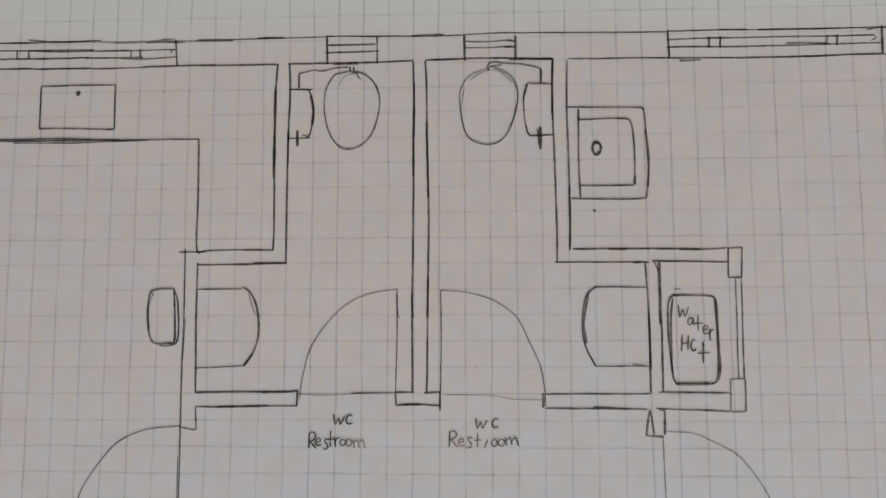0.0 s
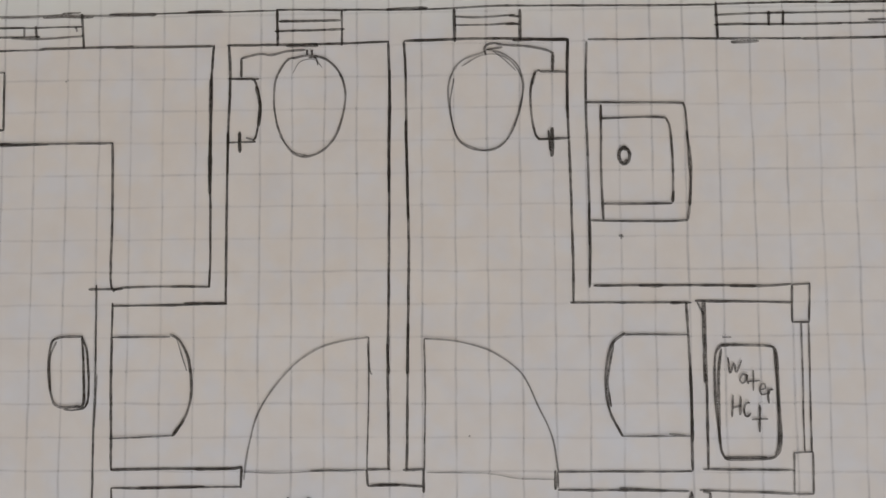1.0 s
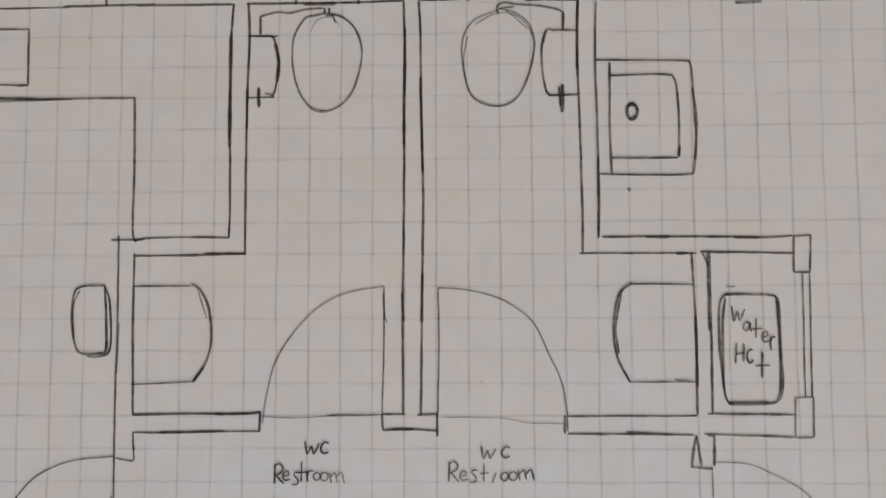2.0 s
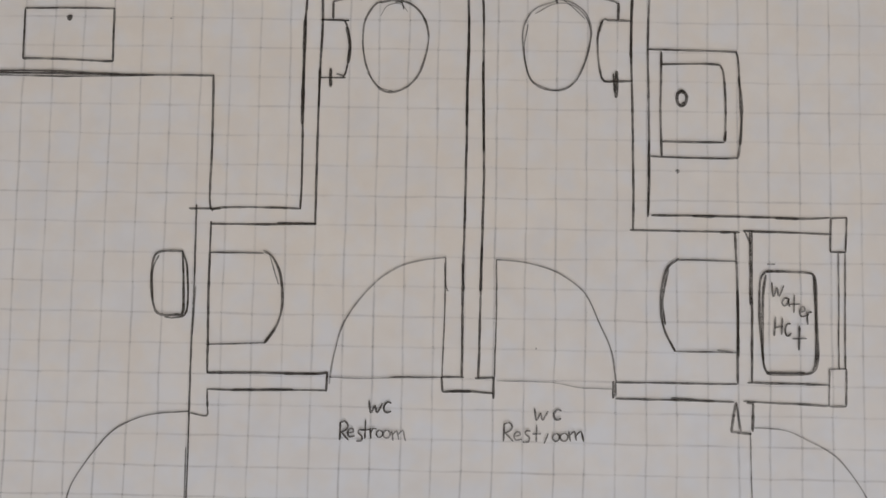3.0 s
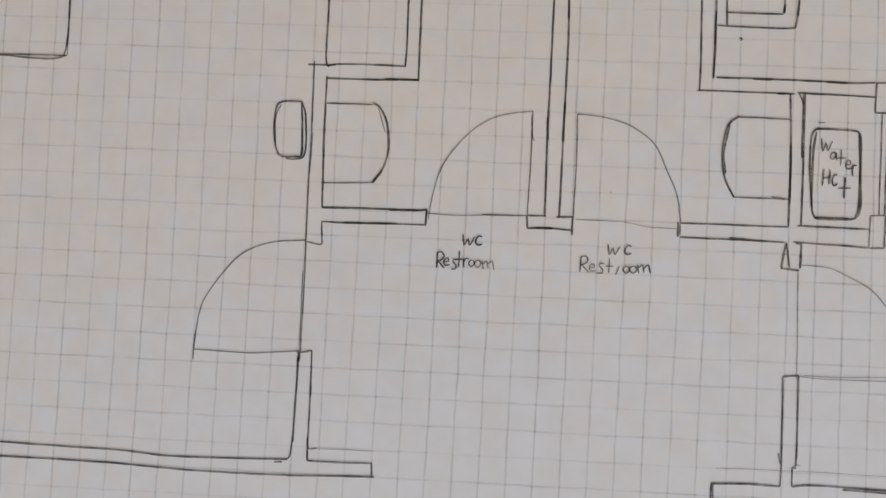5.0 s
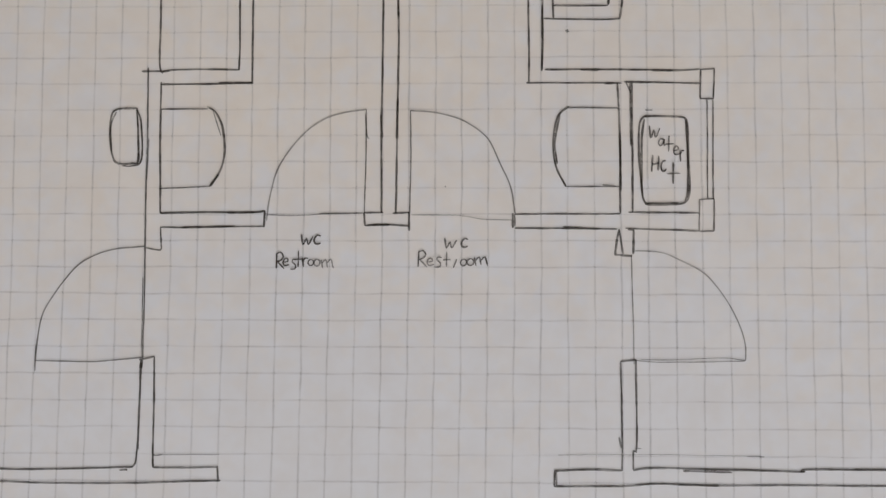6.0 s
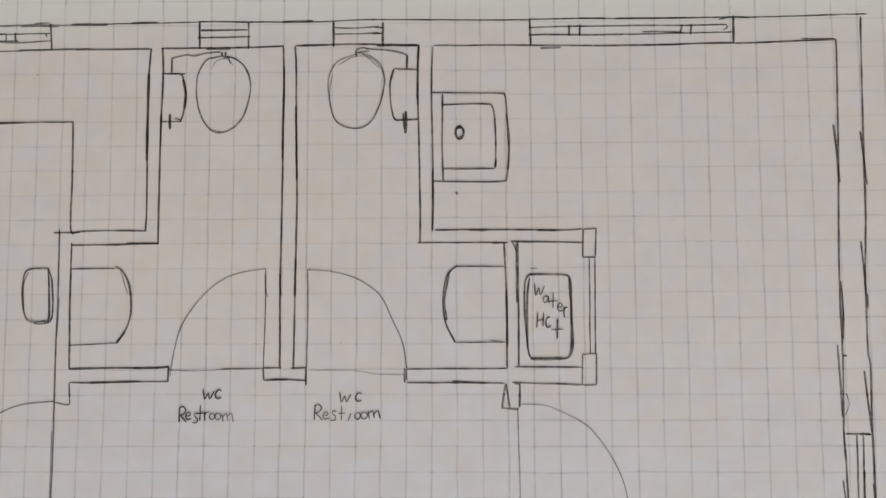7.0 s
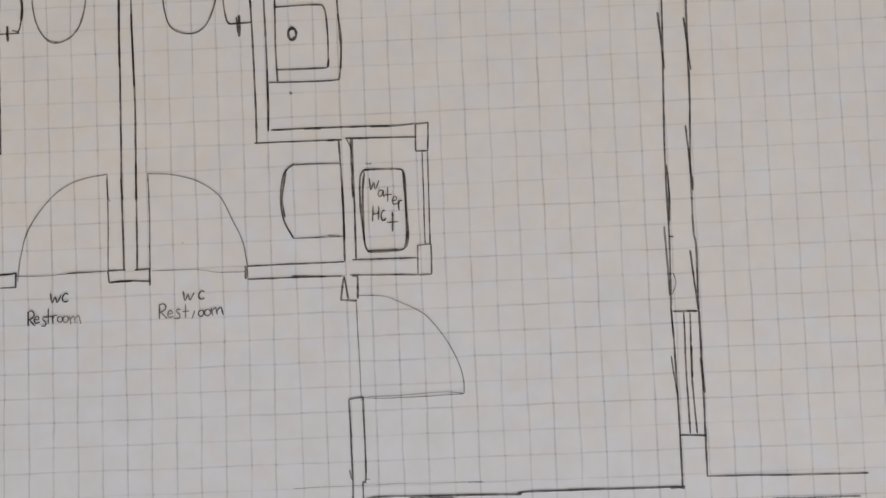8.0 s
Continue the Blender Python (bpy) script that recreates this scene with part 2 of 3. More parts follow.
# window assumed and unseen; its opening frames the added daylight lamp
win = tagged(boxes("assumed_window", FRAME_PAINT, (WX0, WX0 + 0.06, Y0 - 0.09, Y0 - 0.03, WZ0, WZ1), (WX1 - 0.06, WX1, Y0 - 0.09, Y0 - 0.03, WZ0, WZ1),
                   (WX0 + 0.06, WX1 - 0.06, Y0 - 0.09, Y0 - 0.03, WZ0, WZ0 + 0.06), (WX0 + 0.06, WX1 - 0.06, Y0 - 0.09, Y0 - 0.03, WZ1 - 0.06, WZ1)),
             "white painted window frame, assumed and out of view", "window", kind="structure")


def table():
    top = tagged(boxes("table", WOOD, (-0.62, 0.68, -0.42, 0.40, TABLE_Z - 0.028, TABLE_Z), bevel=0.003),
                 "brown wooden table under the squared paper", "table")
    for x in (-0.57, 0.63):
        for y in (-0.37, 0.35):
            boxes("leg", WOOD, (x - 0.025, x + 0.025, y - 0.025, y + 0.025, FLOOR_Z, TABLE_Z - 0.028), bevel=0.002, parent=top)
    return top


table()

# ---------------------------------------------------------------- the sheet of squared paper
LEFT, RIGHT, LOW, HIGH = -27.2, 32.2, -25.3, 16.7  # in squares: 297 x 210 mm


def swell(x, y):
    """The sheet's slight waves, in metres, at x, y squares."""
    a = noise.noise(Vector((x * 0.085, y * 0.06, 0.3)))
    b = noise.noise(Vector((x * 0.2, y * 0.17, 4.7)))
    c = noise.noise(Vector((x * 0.62, y * 0.5, 8.1)))
    return 0.0002 * a + 0.00007 * b + 0.000012 * c


def graph_paper():
    nx, ny, thick = 240, 168, 0.00012
    verts, faces = [], []
    for side in (0, 1):
        for j in range(ny + 1):
            for i in range(nx + 1):
                x, y = LEFT + (RIGHT - LEFT) * i / nx, LOW + (HIGH - LOW) * j / ny
                verts.append((x * CELL, y * CELL, swell(x, y) - side * thick))
    row, layer = nx + 1, (nx + 1) * (ny + 1)
    for j in range(ny):
        for i in range(nx):
            a = j * row + i
            faces.append((a, a + 1, a + row + 1, a + row))
            faces.append((layer + a, layer + a + row, layer + a + row + 1, layer + a + 1))
    for i in range(nx):
        a, b = i, ny * row + i
        faces.append((a, layer + a, layer + a + 1, a + 1))
        faces.append((b, b + 1, layer + b + 1, layer + b))
    for j in range(ny):
        a, b = j * row, j * row + nx
        faces.append((a, a + row, layer + a + row, layer + a))
        faces.append((b, layer + b, layer + b + row, b + row))
    data = bpy.data.meshes.new("graph_paper")
    data.from_pydata(verts, [], faces)
    data.polygons.foreach_set("use_smooth", [True] * len(data.polygons))
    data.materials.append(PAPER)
    return tagged(new("graph_paper", data), "white squared paper with a pencil floor plan, lying on a table", "paper")


sheet = graph_paper()
level = [0.00002]  # each mark lies a hair above those before it


def ribbon(points, width, lay, crown, taper):
    """Vertices, faces and UVs of one flat mark along points in squares; width in millimetres."""
    verts, faces, uvs = [], [], []
    half, run, n = width * 0.12, 0.0, len(points)
    seed = random.random() * 60
    for i, (x, y) in enumerate(points):
        ax, ay = points[max(i - 1, 0)]
        bx, by = points[min(i + 1, n - 1)]
        length = math.hypot(bx - ax, by - ay) or 1.0
        nx, ny = -(by - ay) / length, (bx - ax) / length
        if i:
            run += math.hypot(x - ax, y - ay)
        w = half * (1.0 + taper * 0.5 * noise.noise(Vector((run * 0.9, seed, 0.0))) + taper * 0.4 * noise.noise(Vector((run * 3.3, seed, 7.0))) + taper * 0.5 * noise.noise(Vector((run * 9.0, seed, 3.0))))
        if taper and n > 4 and (i == 0 or i == n - 1):
            w *= 0.6
        for s, up in ((1, 0.0), (0, crown), (-1, 0.0)):
            px, py = x + nx * w * s, y + ny * w * s
            verts.append((px * CELL, py * CELL, swell(px, py) + lay + up))
            uvs.append((run, 0.5 + 0.5 * s))
        if i:
            a = 3 * i
            faces += [(a - 3, a - 2, a + 1, a), (a - 2, a - 1, a + 2, a + 1)]
    return verts, faces, uvs


def smooth_path(points, step=0.09, shake=0.018):
    """Points along a spline through the given ones, with the unsteadiness of a hand."""
    pts = [Vector((*p, 0.0)) for p in points]
    ends = [pts[0] * 2 - pts[1], *pts, pts[-1] * 2 - pts[-2]]
    out, run, seed = [], 0.0, random.random() * 90
    for a, b, c, d in zip(ends, ends[1:], ends[2:], ends[3:]):
        span = (c - b).length
        n = max(2, round(span / step))
        for k in range(n):
            u = k / n
            p = 0.5 * (2 * b + (c - a) * u + (2 * a - 5 * b + 4 * c - d) * u * u + (3 * b - a - 3 * c + d) * u ** 3)
            r = run + span * u
            q = Vector((r * 0.55, seed, 0.0))
            out.append((p.x + shake * (noise.noise(q) + 0.45 * noise.noise(q * 5.0)), p.y + shake * (noise.noise(q + Vector((0, 0, 9.0))) + 0.4 * noise.noise(q * 4.0 + Vector((0, 0, 5.0))))))
        run += span
    out.append(tuple(pts[-1].xy))
    return out


def D(*points, w=0.40):
    return (0, w, points)


def M(*points, w=0.33):
    return (1, w, points)


def L(*points, w=0.26):
    return (2, w, points)


def G(*points, w=0.4):
    return (3, w, points)


def F(*points, w=0.24):
    return (4, w, points)


MARKS = (DARK, MID, LIGHT, GREY, FAINT)


def pencil_mesh(name, strokes, parent):
    """The given strokes as one mesh lying on the sheet."""
    verts, faces, uvs, slots = [], [], [], []
    for tone, width, points in strokes:
        level[0] += 0.0000004
        v, f, t = ribbon(smooth_path(points), width, level[0], 0.000012, 0.5)
        faces += [tuple(i + len(verts) for i in face) for face in f]
        slots += [tone] * len(f)
        verts += v
        uvs += t
    data = bpy.data.meshes.new(name)
    data.from_pydata(verts, [], faces)
    layer = data.uv_layers.new(name="along")
    for loop in data.loops:
        layer.data[loop.index].uv = uvs[loop.vertex_index]
    for m in MARKS:
        data.materials.append(m)
    data.polygons.foreach_set("material_index", slots)
    ob = new(name, data)
    ob.parent = parent
    return ob


def draw(name, *strokes, parent=sheet, label="", whole=False):
    """One drawn figure. Directly on the sheet, each further stroke is a piece of it; a whole one stays in one mesh."""
    if whole or parent is not sheet:
        ob = pencil_mesh(name, strokes, parent)
    else:
        ob = pencil_mesh(name, strokes[:1], parent)
        for stroke in strokes[1:]:
            pencil_mesh("pencil_stroke", [stroke], ob)
    if label:
        tagged(ob, label)
    return ob


# ---------------------------------------------------------------- printed squares
def grid_line(points, width, mat):
    level[0] += 0.0000001
    seed = random.random() * 90
    points = [(x + 0.035 * noise.noise(Vector((seed, y * 0.5, 1.0))) + 0.02 * noise.noise(Vector((seed, y * 1.6, 6.0))),
               y + 0.035 * noise.noise(Vector((seed, x * 0.5, 2.0))) + 0.02 * noise.noise(Vector((seed, x * 1.6, 4.0)))) for x, y in points]
    v, f, t = ribbon(points, width, level[0], 0.0, 0.35)
    data = bpy.data.meshes.new("grid_line")
    data.from_pydata(v, [], f)
    layer = data.uv_layers.new(name="along")
    for loop in data.loops:
        layer.data[loop.index].uv = t[loop.vertex_index]
    data.materials.append(mat)
    ob = new("grid_line", data)
    ob.parent = sheet


for r in range(math.ceil(LOW), math.floor(HIGH) + 1):
    grid_line([(LEFT + 0.1 + (RIGHT - LEFT - 0.2) * i / 236, r) for i in range(237)], 0.46, INK_ACROSS)
for c in range(math.ceil(LEFT) + 1, math.floor(RIGHT)):
    # spread at both sides and leaned at the foot to fit the camera's view
    print_at = c + 0.0135 * max(0, c - 8) - 0.012 * max(0, -c - 6)
    heights = [LOW + 0.1 + (HIGH - LOW - 0.2) * i / 168 for i in range(169)]
    grid_line([(print_at - 0.014 * max(0, -y - 7) * (c < 6), y) for y in heights], 0.46, INK_UP)

# ---------------------------------------------------------------- outer walls
draw("outer_wall_line",
     D((-23.6, 9.15), (-18, 9.12), (-14.2, 9.12)), G((-14.2, 9.1), (-12.8, 9.06), (-11.3, 9.08), (-10.6, 9.06), (-8.3, 9.05), w=0.42), G((-11.9, 9.02), (-11.2, 9.03), (-10.3, 9.01), w=0.36), G((-11.3, 9.14), (-10.7, 9.17), w=0.4), M((-9.8, 9.09), (-8.2, 9.09), (-4.5, 9.13), w=0.3), G((-9.8, 9.09), (-8.3, 9.07), w=0.5),
     D((-7.3, 9.13), (-6.2, 9.13)), M((-2.4, 9.11), (0.2, 9.08), (2.35, 9.15), (5.95, 9.1), (9.0, 9.08)), D((-1.1, 9.1), (0.2, 9.13), w=0.42),
     M((9.0, 9.1), (11.3, 9.11), (14.4, 9.09), (17.29, 9.11), w=0.34), D((11.0, 9.13), (12.1, 9.12), w=0.36), D((12.5, 9.1), (15.4, 9.1), w=0.34), M((17.29, 9.09), (20.14, 9.12), (22.59, 9.15)), M((16.68, 9.02), (17.29, 9.12), (17.9, 9.07), w=0.3))
draw("outer_wall_line", M((-16.8, 9.24), (-15.6, 9.13), (-13.75, 9.16)))
draw("inner_wall_line", D((-22.7, 8.0), (-17.9, 8.02), (-16.6, 8.03)), M((-16.7, 8.03), (-16.2, 8.0), w=0.3), D((-16.3, 8.0), (-14.1, 8.0), w=0.42), M((-14.1, 7.98), (-11.8, 8.0), w=0.32), G((-12.0, 8.02), (-9.1, 8.04), (-6.5, 8.03), w=0.44),
     G((-11.9, 8.02), (-9.0, 8.07), w=0.4), G((-9.6, 8.01), (-6.5, 8.02), w=0.3))
draw("inner_wall_line", D((-6.05, 8.05), (-3.2, 8.04), (-1.0, 8.08)), M((-4.2, 8.01), (-3.2, 8.0), w=0.6))
draw("inner_wall_line", D((-0.54, 8.1), (0.7, 8.12), (1.7, 8.14), (4.5, 8.07)), D((2.8, 8.06), (4.54, 8.06), w=0.42))
draw("inner_wall_line", M((5.11, 8.06), (7.0, 8.04), (9.4, 8.02), (11.6, 7.98), w=0.36), D((11.6, 7.98), (14.0, 7.99), (17.29, 8.05), w=0.38), M((9.45, 7.9), (10.3, 7.92), w=0.5),
     D((17.29, 8.02), (19.73, 8.08), (21.34, 8.12)), M((19.94, 8.18), (21.24, 8.15)))
draw("outer_wall_line", M((22.34, 9.05), (22.26, 5.84), (22.21, 1.31), (22.09, -1.4), (22.07, -4.2), (22.13, -5.0), (22.1, -7.5), w=0.42), M((22.13, 4.38), (22.31, 2.21), w=0.42),
     M((21.97, -0.03), (22.13, -2.7), w=0.42), M((21.89, -5.1), (22.08, -7.5), w=0.42), M((22.15, -2.1), (22.15, -2.6)))
draw("outer_wall_line", D((22.1, -7.5), (22.11, -10.8), (22.1, -12.5), (22.08, -14.12)), M((22.06, -9.4), (22.16, -10.8), w=0.5))
draw("inner_wall_line", M((21.32, 8.13), (21.29, 5.84), (21.22, 2.92), (21.1, -0.35), (21.07, -2.6), (21.08, -5.0), (21.01, -7.3), w=0.42), M((21.08, 4.65), (21.25, 2.31), w=0.45),
     D((21.12, -1.6), (21.17, -2.7), (21.12, -3.9)), M((20.91, -4.1), (20.99, -6.9), w=0.42))
draw("inner_wall_line", D((21.0, -7.3), (21.06, -9.3), (21.08, -11.1), (21.09, -12.9), (21.08, -14.5)), M((20.89, -9.3), (21.06, -10.8)))
draw("pencil_tick", M((21.09, -4.51), (21.25, -4.52)))
draw("pencil_tick", L((21.16, -5.97), (21.25, -6.4), (21.07, -6.85)))
draw("outer_wall_line", D((-23.85, 9.15), (-23.82, 6.5), (-23.77, 4.0), (-23.75, 1.5), (-23.75, -3.4), (-23.68, -7.5), w=0.42), D((-23.8, 5.2), (-23.76, 4.1), w=0.5), D((-23.78, 2.3), (-23.8, 0.6), w=0.5), D((-23.79, 0.3), (-23.76, -0.9), w=0.46), M((-23.75, -4.2), (-23.72, -6.6), w=0.46))
draw("outer_wall_line", D((-23.68, -7.5), (-23.66, -12.4), (-23.65, -15.0)))
draw("inner_wall_line", D((-22.74, 7.95), (-22.74, 6.4), (-22.69, 3.3), (-22.71, 1.85), (-22.65, 0.45), w=0.42), M((-22.76, 7.3), (-22.7, 5.6), w=0.5),
     D((-22.66, 0.45), (-22.69, -1.5), (-22.71, -3.4), (-22.68, -6.6), (-22.72, -7.5), w=0.42), D((-22.72, 4.6), (-22.7, 3.4), w=0.5), D((-22.67, -0.6), (-22.7, -1.9), w=0.5), D((-22.72, -4.2), (-22.68, -5.4), w=0.46))
draw("inner_wall_line", D((-22.72, -7.5), (-22.72, -9.9), (-22.72, -12.4), (-22.7, -14.4)))

# ---------------------------------------------------------------- windows
def window_drawing(outline, bars, label):
    """A window sign: its jambs, and each glazing line as a piece of it."""
    ob = draw("drawn_window", outline[0], label=label)
    for j in outline[1:]:
        draw("jamb_line", j, parent=ob)
    for b in bars:
        draw("glazing_line", b, parent=ob)
    return ob


window_drawing([D((-10.66, 9.13), (-10.62, 8.58), (-10.58, 8.0))],
               [D((-18.9, 8.79), (-16.8, 8.78), (-15.2, 8.71), (-12.5, 8.71), w=0.34), M((-12.55, 8.7), (-12.15, 8.7), (-10.65, 8.71), w=0.32), G((-10.86, 8.72), (-10.8, 8.56), w=0.4), M((-16.8, 8.79), (-14.0, 8.76)),
                D((-18.9, 8.44), (-14.2, 8.44), w=0.38), M((-14.4, 8.42), (-12.9, 8.41), (-12.0, 8.41), w=0.36), G((-12.9, 8.37), (-12.0, 8.35), (-10.6, 8.42), w=0.36),
                D((-17.25, 8.81), (-17.23, 8.42), w=0.42), D((-16.77, 8.78), (-16.75, 8.45), w=0.42), M((-12.49, 8.74), (-12.49, 8.42), w=0.42), M((-12.13, 8.76), (-12.1, 8.45), (-11.98, 8.4), w=0.4)],
               "pencil sign of a long window with two posts")
window_drawing([D((-4.49, 9.16), (-4.46, 8.0), w=0.46), D((-2.48, 9.1), (-2.47, 7.98)), D((-4.5, 9.15), (-2.3, 9.1), w=0.36)],
               [D((-4.44, 8.78), (-2.5, 8.78), w=0.38), D((-4.56, 8.47), (-3.4, 8.48), (-2.38, 8.5), w=0.38)], "pencil sign of a small window over a toilet")
window_drawing([D((1.03, 9.08), (1.04, 8.04), w=0.46), D((3.05, 9.04), (3.05, 8.06), w=0.46)],
               [M((1.05, 8.84), (2.0, 8.81), (2.9, 8.86)), M((2.7, 8.82), (3.04, 8.8)), M((1.05, 8.57), (2.0, 8.55), (2.9, 8.6)), M((2.6, 8.56), (3.04, 8.56))],
               "pencil sign of a small window over a toilet")
window_drawing([D((9.03, 9.15), (9.06, 8.02)), D((17.27, 9.19), (17.25, 8.03), w=0.46)],
               [M((8.97, 8.75), (10.62, 8.79), (13.0, 8.79), (16.99, 8.79), w=0.34), D((8.96, 8.45), (12.8, 8.43), w=0.34), M((13.6, 8.54), (14.2, 8.53), (15.26, 8.49), w=0.32), M((12.7, 8.43), (13.9, 8.45), (15.1, 8.46), (17.19, 8.49)),
                M((16.98, 8.76), (17.02, 8.68), (16.83, 8.58), w=0.28),
                D((10.62, 8.86), (10.61, 8.4), w=0.42), D((11.06, 8.87), (11.04, 8.41), w=0.42), D((15.2, 8.83), (15.12, 8.51), w=0.46), D((15.57, 8.85), (15.52, 8.39), w=0.46)],
               "pencil sign of a long window with two posts")
window_drawing([D((21.07, -7.53), (22.05, -7.55)), D((21.07, -12.44), (22.12, -12.5)), D((21.6, -7.52), (22.02, -7.55))],
               [D((21.49, -7.58), (21.47, -9.9), (21.5, -12.4), w=0.36), D((21.75, -7.58), (21.69, -10.0), (21.77, -12.4), w=0.34), D((21.72, -8.9), (21.69, -10.2), w=0.46)],
               "pencil sign of a window in the side wall")
window_drawing([D((-23.7, -7.49), (-22.75, -7.47)), D((-23.66, -12.46), (-22.74, -12.45), w=0.34)],
               [M((-23.46, -7.52), (-23.4, -10.0), (-23.37, -12.45)), D((-23.22, -7.51), (-23.17, -10.0), (-23.1, -12.5), w=0.46)],
               "pencil sign of a window in the side wall")

# ---------------------------------------------------------------- partition walls
draw("partition_wall_line", D((-6.46, 8.05), (-6.53, 6.8), (-6.54, 3.7), (-6.5, 1.7), (-6.53, 0.53)), D((-6.54, 7.0), (-6.55, 3.4), w=0.6))
draw("partition_wall_line", D((-6.0, 8.04), (-5.95, 7.0), (-5.99, 5.0), (-6.0, 4.0)), D((-6.01, 5.3), (-6.02, 1.7), (-6.02, 0.0)))
draw("partition_wall_line", D((-5.98, 0.03), (-8.2, -0.02), (-9.5, -0.02), w=0.36), D((-6.0, 0.04), (-7.3, 0.04), w=0.42))
draw("partition_wall_line", M((-6.5, 0.54), (-8.9, 0.55), (-9.5, 0.46), w=0.38), M((-9.2, 0.5), (-10.26, 0.49), w=0.38))
draw("partition_wall_line", D((-9.5, 0.08), (-9.5, -2.4), (-9.45, -4.97)))
draw("partition_wall_line", M((-10.02, 0.62), (-10.0, -1.8), (-10.01, -3.6), (-10.02, -6.4)), L((-9.94, -2.1), (-10.0, -3.7)))
draw("partition_wall_line", D((-9.46, -4.96), (-7.5, -4.93), (-5.86, -4.93), (-5.46, -4.88)), D((-6.9, -4.94), (-5.8, -4.93), w=0.42))
draw("partition_wall_line", D((-5.47, -4.85), (-5.5, -5.5), w=0.42))
draw("partition_wall_line", D((-5.5, -5.47), (-8.1, -5.5), (-9.44, -5.5), w=0.34), D((-6.6, -5.46), (-8.6, -5.5), w=0.36))
draw("partition_wall_line", D((-9.44, -5.5), (-9.4, -6.1), w=0.34), M((-9.4, -6.1), (-9.42, -6.36), (-9.98, -6.28)))
draw("partition_wall_line", D((-1.02, 8.05), (-0.97, 6.4), (-1.0, 4.6), (-1.01, 1.7), (-1.05, -1.8), (-1.03, -4.95)), D((-0.98, 7.2), (-1.02, 3.4), w=0.42), D((-1.07, -1.2), (-1.02, -2.1), w=0.42))
draw("partition_wall_line", D((-0.54, 8.08), (-0.49, 7.0), (-0.46, 4.6), (-0.41, 1.65), (-0.45, -1.8), (-0.49, -4.96)), D((-0.5, 5.6), (-0.42, 2.6), w=0.42), D((-0.43, -0.6), (-0.47, -2.1), w=0.46))
draw("partition_wall_line", D((-1.7, -4.94), (-0.97, -4.94)), D((-0.6, -4.96), (0.0, -4.93), w=0.42), D((0.02, -4.9), (0.01, -5.62)), D((-1.7, -4.94), (-1.66, -5.44), w=0.42),
     D((-1.66, -5.43), (-0.9, -5.38), (0.0, -5.44)), D((-1.4, -5.41), (-0.7, -5.4), w=0.42))
draw("partition_wall_line", D((4.51, 8.06), (4.45, 6.9), (4.49, 5.0), (4.55, 1.6), (4.55, 0.02)), D((4.5, 8.06), (4.45, 5.8), w=0.44))
draw("partition_wall_line", M((5.07, 7.98), (5.02, 6.2), (5.05, 4.5), (5.08, 1.6), (5.03, 0.44), w=0.4), D((5.06, 3.0), (5.05, 0.5), w=0.34))
draw("partition_wall_line", D((5.15, 0.5), (7.0, 0.51), (9.97, 0.48), (11.0, 0.52), w=0.38), D((6.5, 0.5), (7.2, 0.49), w=0.46), D((9.2, 0.48), (9.98, 0.47), w=0.44))
draw("partition_wall_line", D((4.44, 0.01), (6.0, 0.0), (8.05, -0.02), w=0.34), D((7.4, -0.02), (7.75, 0.0), w=0.5))
draw("partition_wall_line", D((7.9, 0.0), (7.97, -2.3), (7.97, -4.96)), D((7.97, -1.9), (7.99, -4.1), w=0.42))
draw("partition_wall_line", D((8.45, 0.05), (8.43, -2.9), (8.42, -4.92)), M((8.37, 0.0), (8.38, -2.4), w=0.36), M((8.2, 0.03), (8.4, -0.4)))
draw("partition_wall_line", D((8.15, 0.04), (9.5, 0.01), (11.05, -0.02), w=0.36))
draw("partition_wall_line", D((8.27, -4.92), (9.6, -4.93), (10.94, -4.95), w=0.36))
draw("partition_wall_line", D((4.0, -5.0), (6.0, -4.98), (7.95, -4.98), w=0.34))
draw("partition_wall_line", D((3.92, -4.95), (3.92, -5.52), w=0.42), M((4.0, -5.0), (4.0, -5.45)))
draw("partition_wall_line", D((4.0, -5.52), (6.0, -5.53), (7.85, -5.56), w=0.36), M((5.8, -5.48), (7.2, -5.56), w=0.42))
draw("partition_wall_line", D((8.15, -5.53), (9.8, -5.57), (10.9, -5.62), w=0.36))
draw("partition_wall_line", D((7.92, -5.56), (7.83, -6.0), (7.75, -6.55), w=0.4), D((7.76, -6.52), (8.4, -6.57), w=0.42), D((8.25, -5.56), (8.48, -5.6)), D((8.47, -5.6), (8.44, -6.5), w=0.46), D((7.93, -5.6), (7.98, -6.0), (8.06, -6.5), w=0.38))
draw("partition_wall_line", D((7.93, -10.5), (8.5, -10.44), w=0.38), D((7.93, -10.5), (7.97, -13.4), (7.95, -14.52), w=0.38), M((7.86, -13.3), (7.93, -13.7)))
draw("partition_wall_line", D((8.5, -10.44), (8.5, -13.6), (8.38, -13.8), (8.36, -14.5), w=0.38), L((8.48, -13.7), (8.66, -13.72)))
draw("partition_wall_line", D((5.46, -14.55), (6.8, -14.5), (7.95, -14.52), w=0.46), D((5.46, -14.53), (5.44, -15.13)), M((5.53, -14.55), (5.52, -15.1)))
draw("partition_wall_line", D((5.44, -15.12), (7.96, -15.09), (9.2, -15.0), (11.1, -15.05), (15.0, -15.03), (20.0, -15.05), w=0.38), M((10.0, -15.03), (11.5, -15.06), w=0.42))
draw("partition_wall_line", D((8.37, -14.52), (8.9, -14.44), (10.15, -14.44), (12.0, -14.48), (14.7, -14.53), w=0.42), M((10.2, -14.53), (12.0, -14.58), w=0.36))
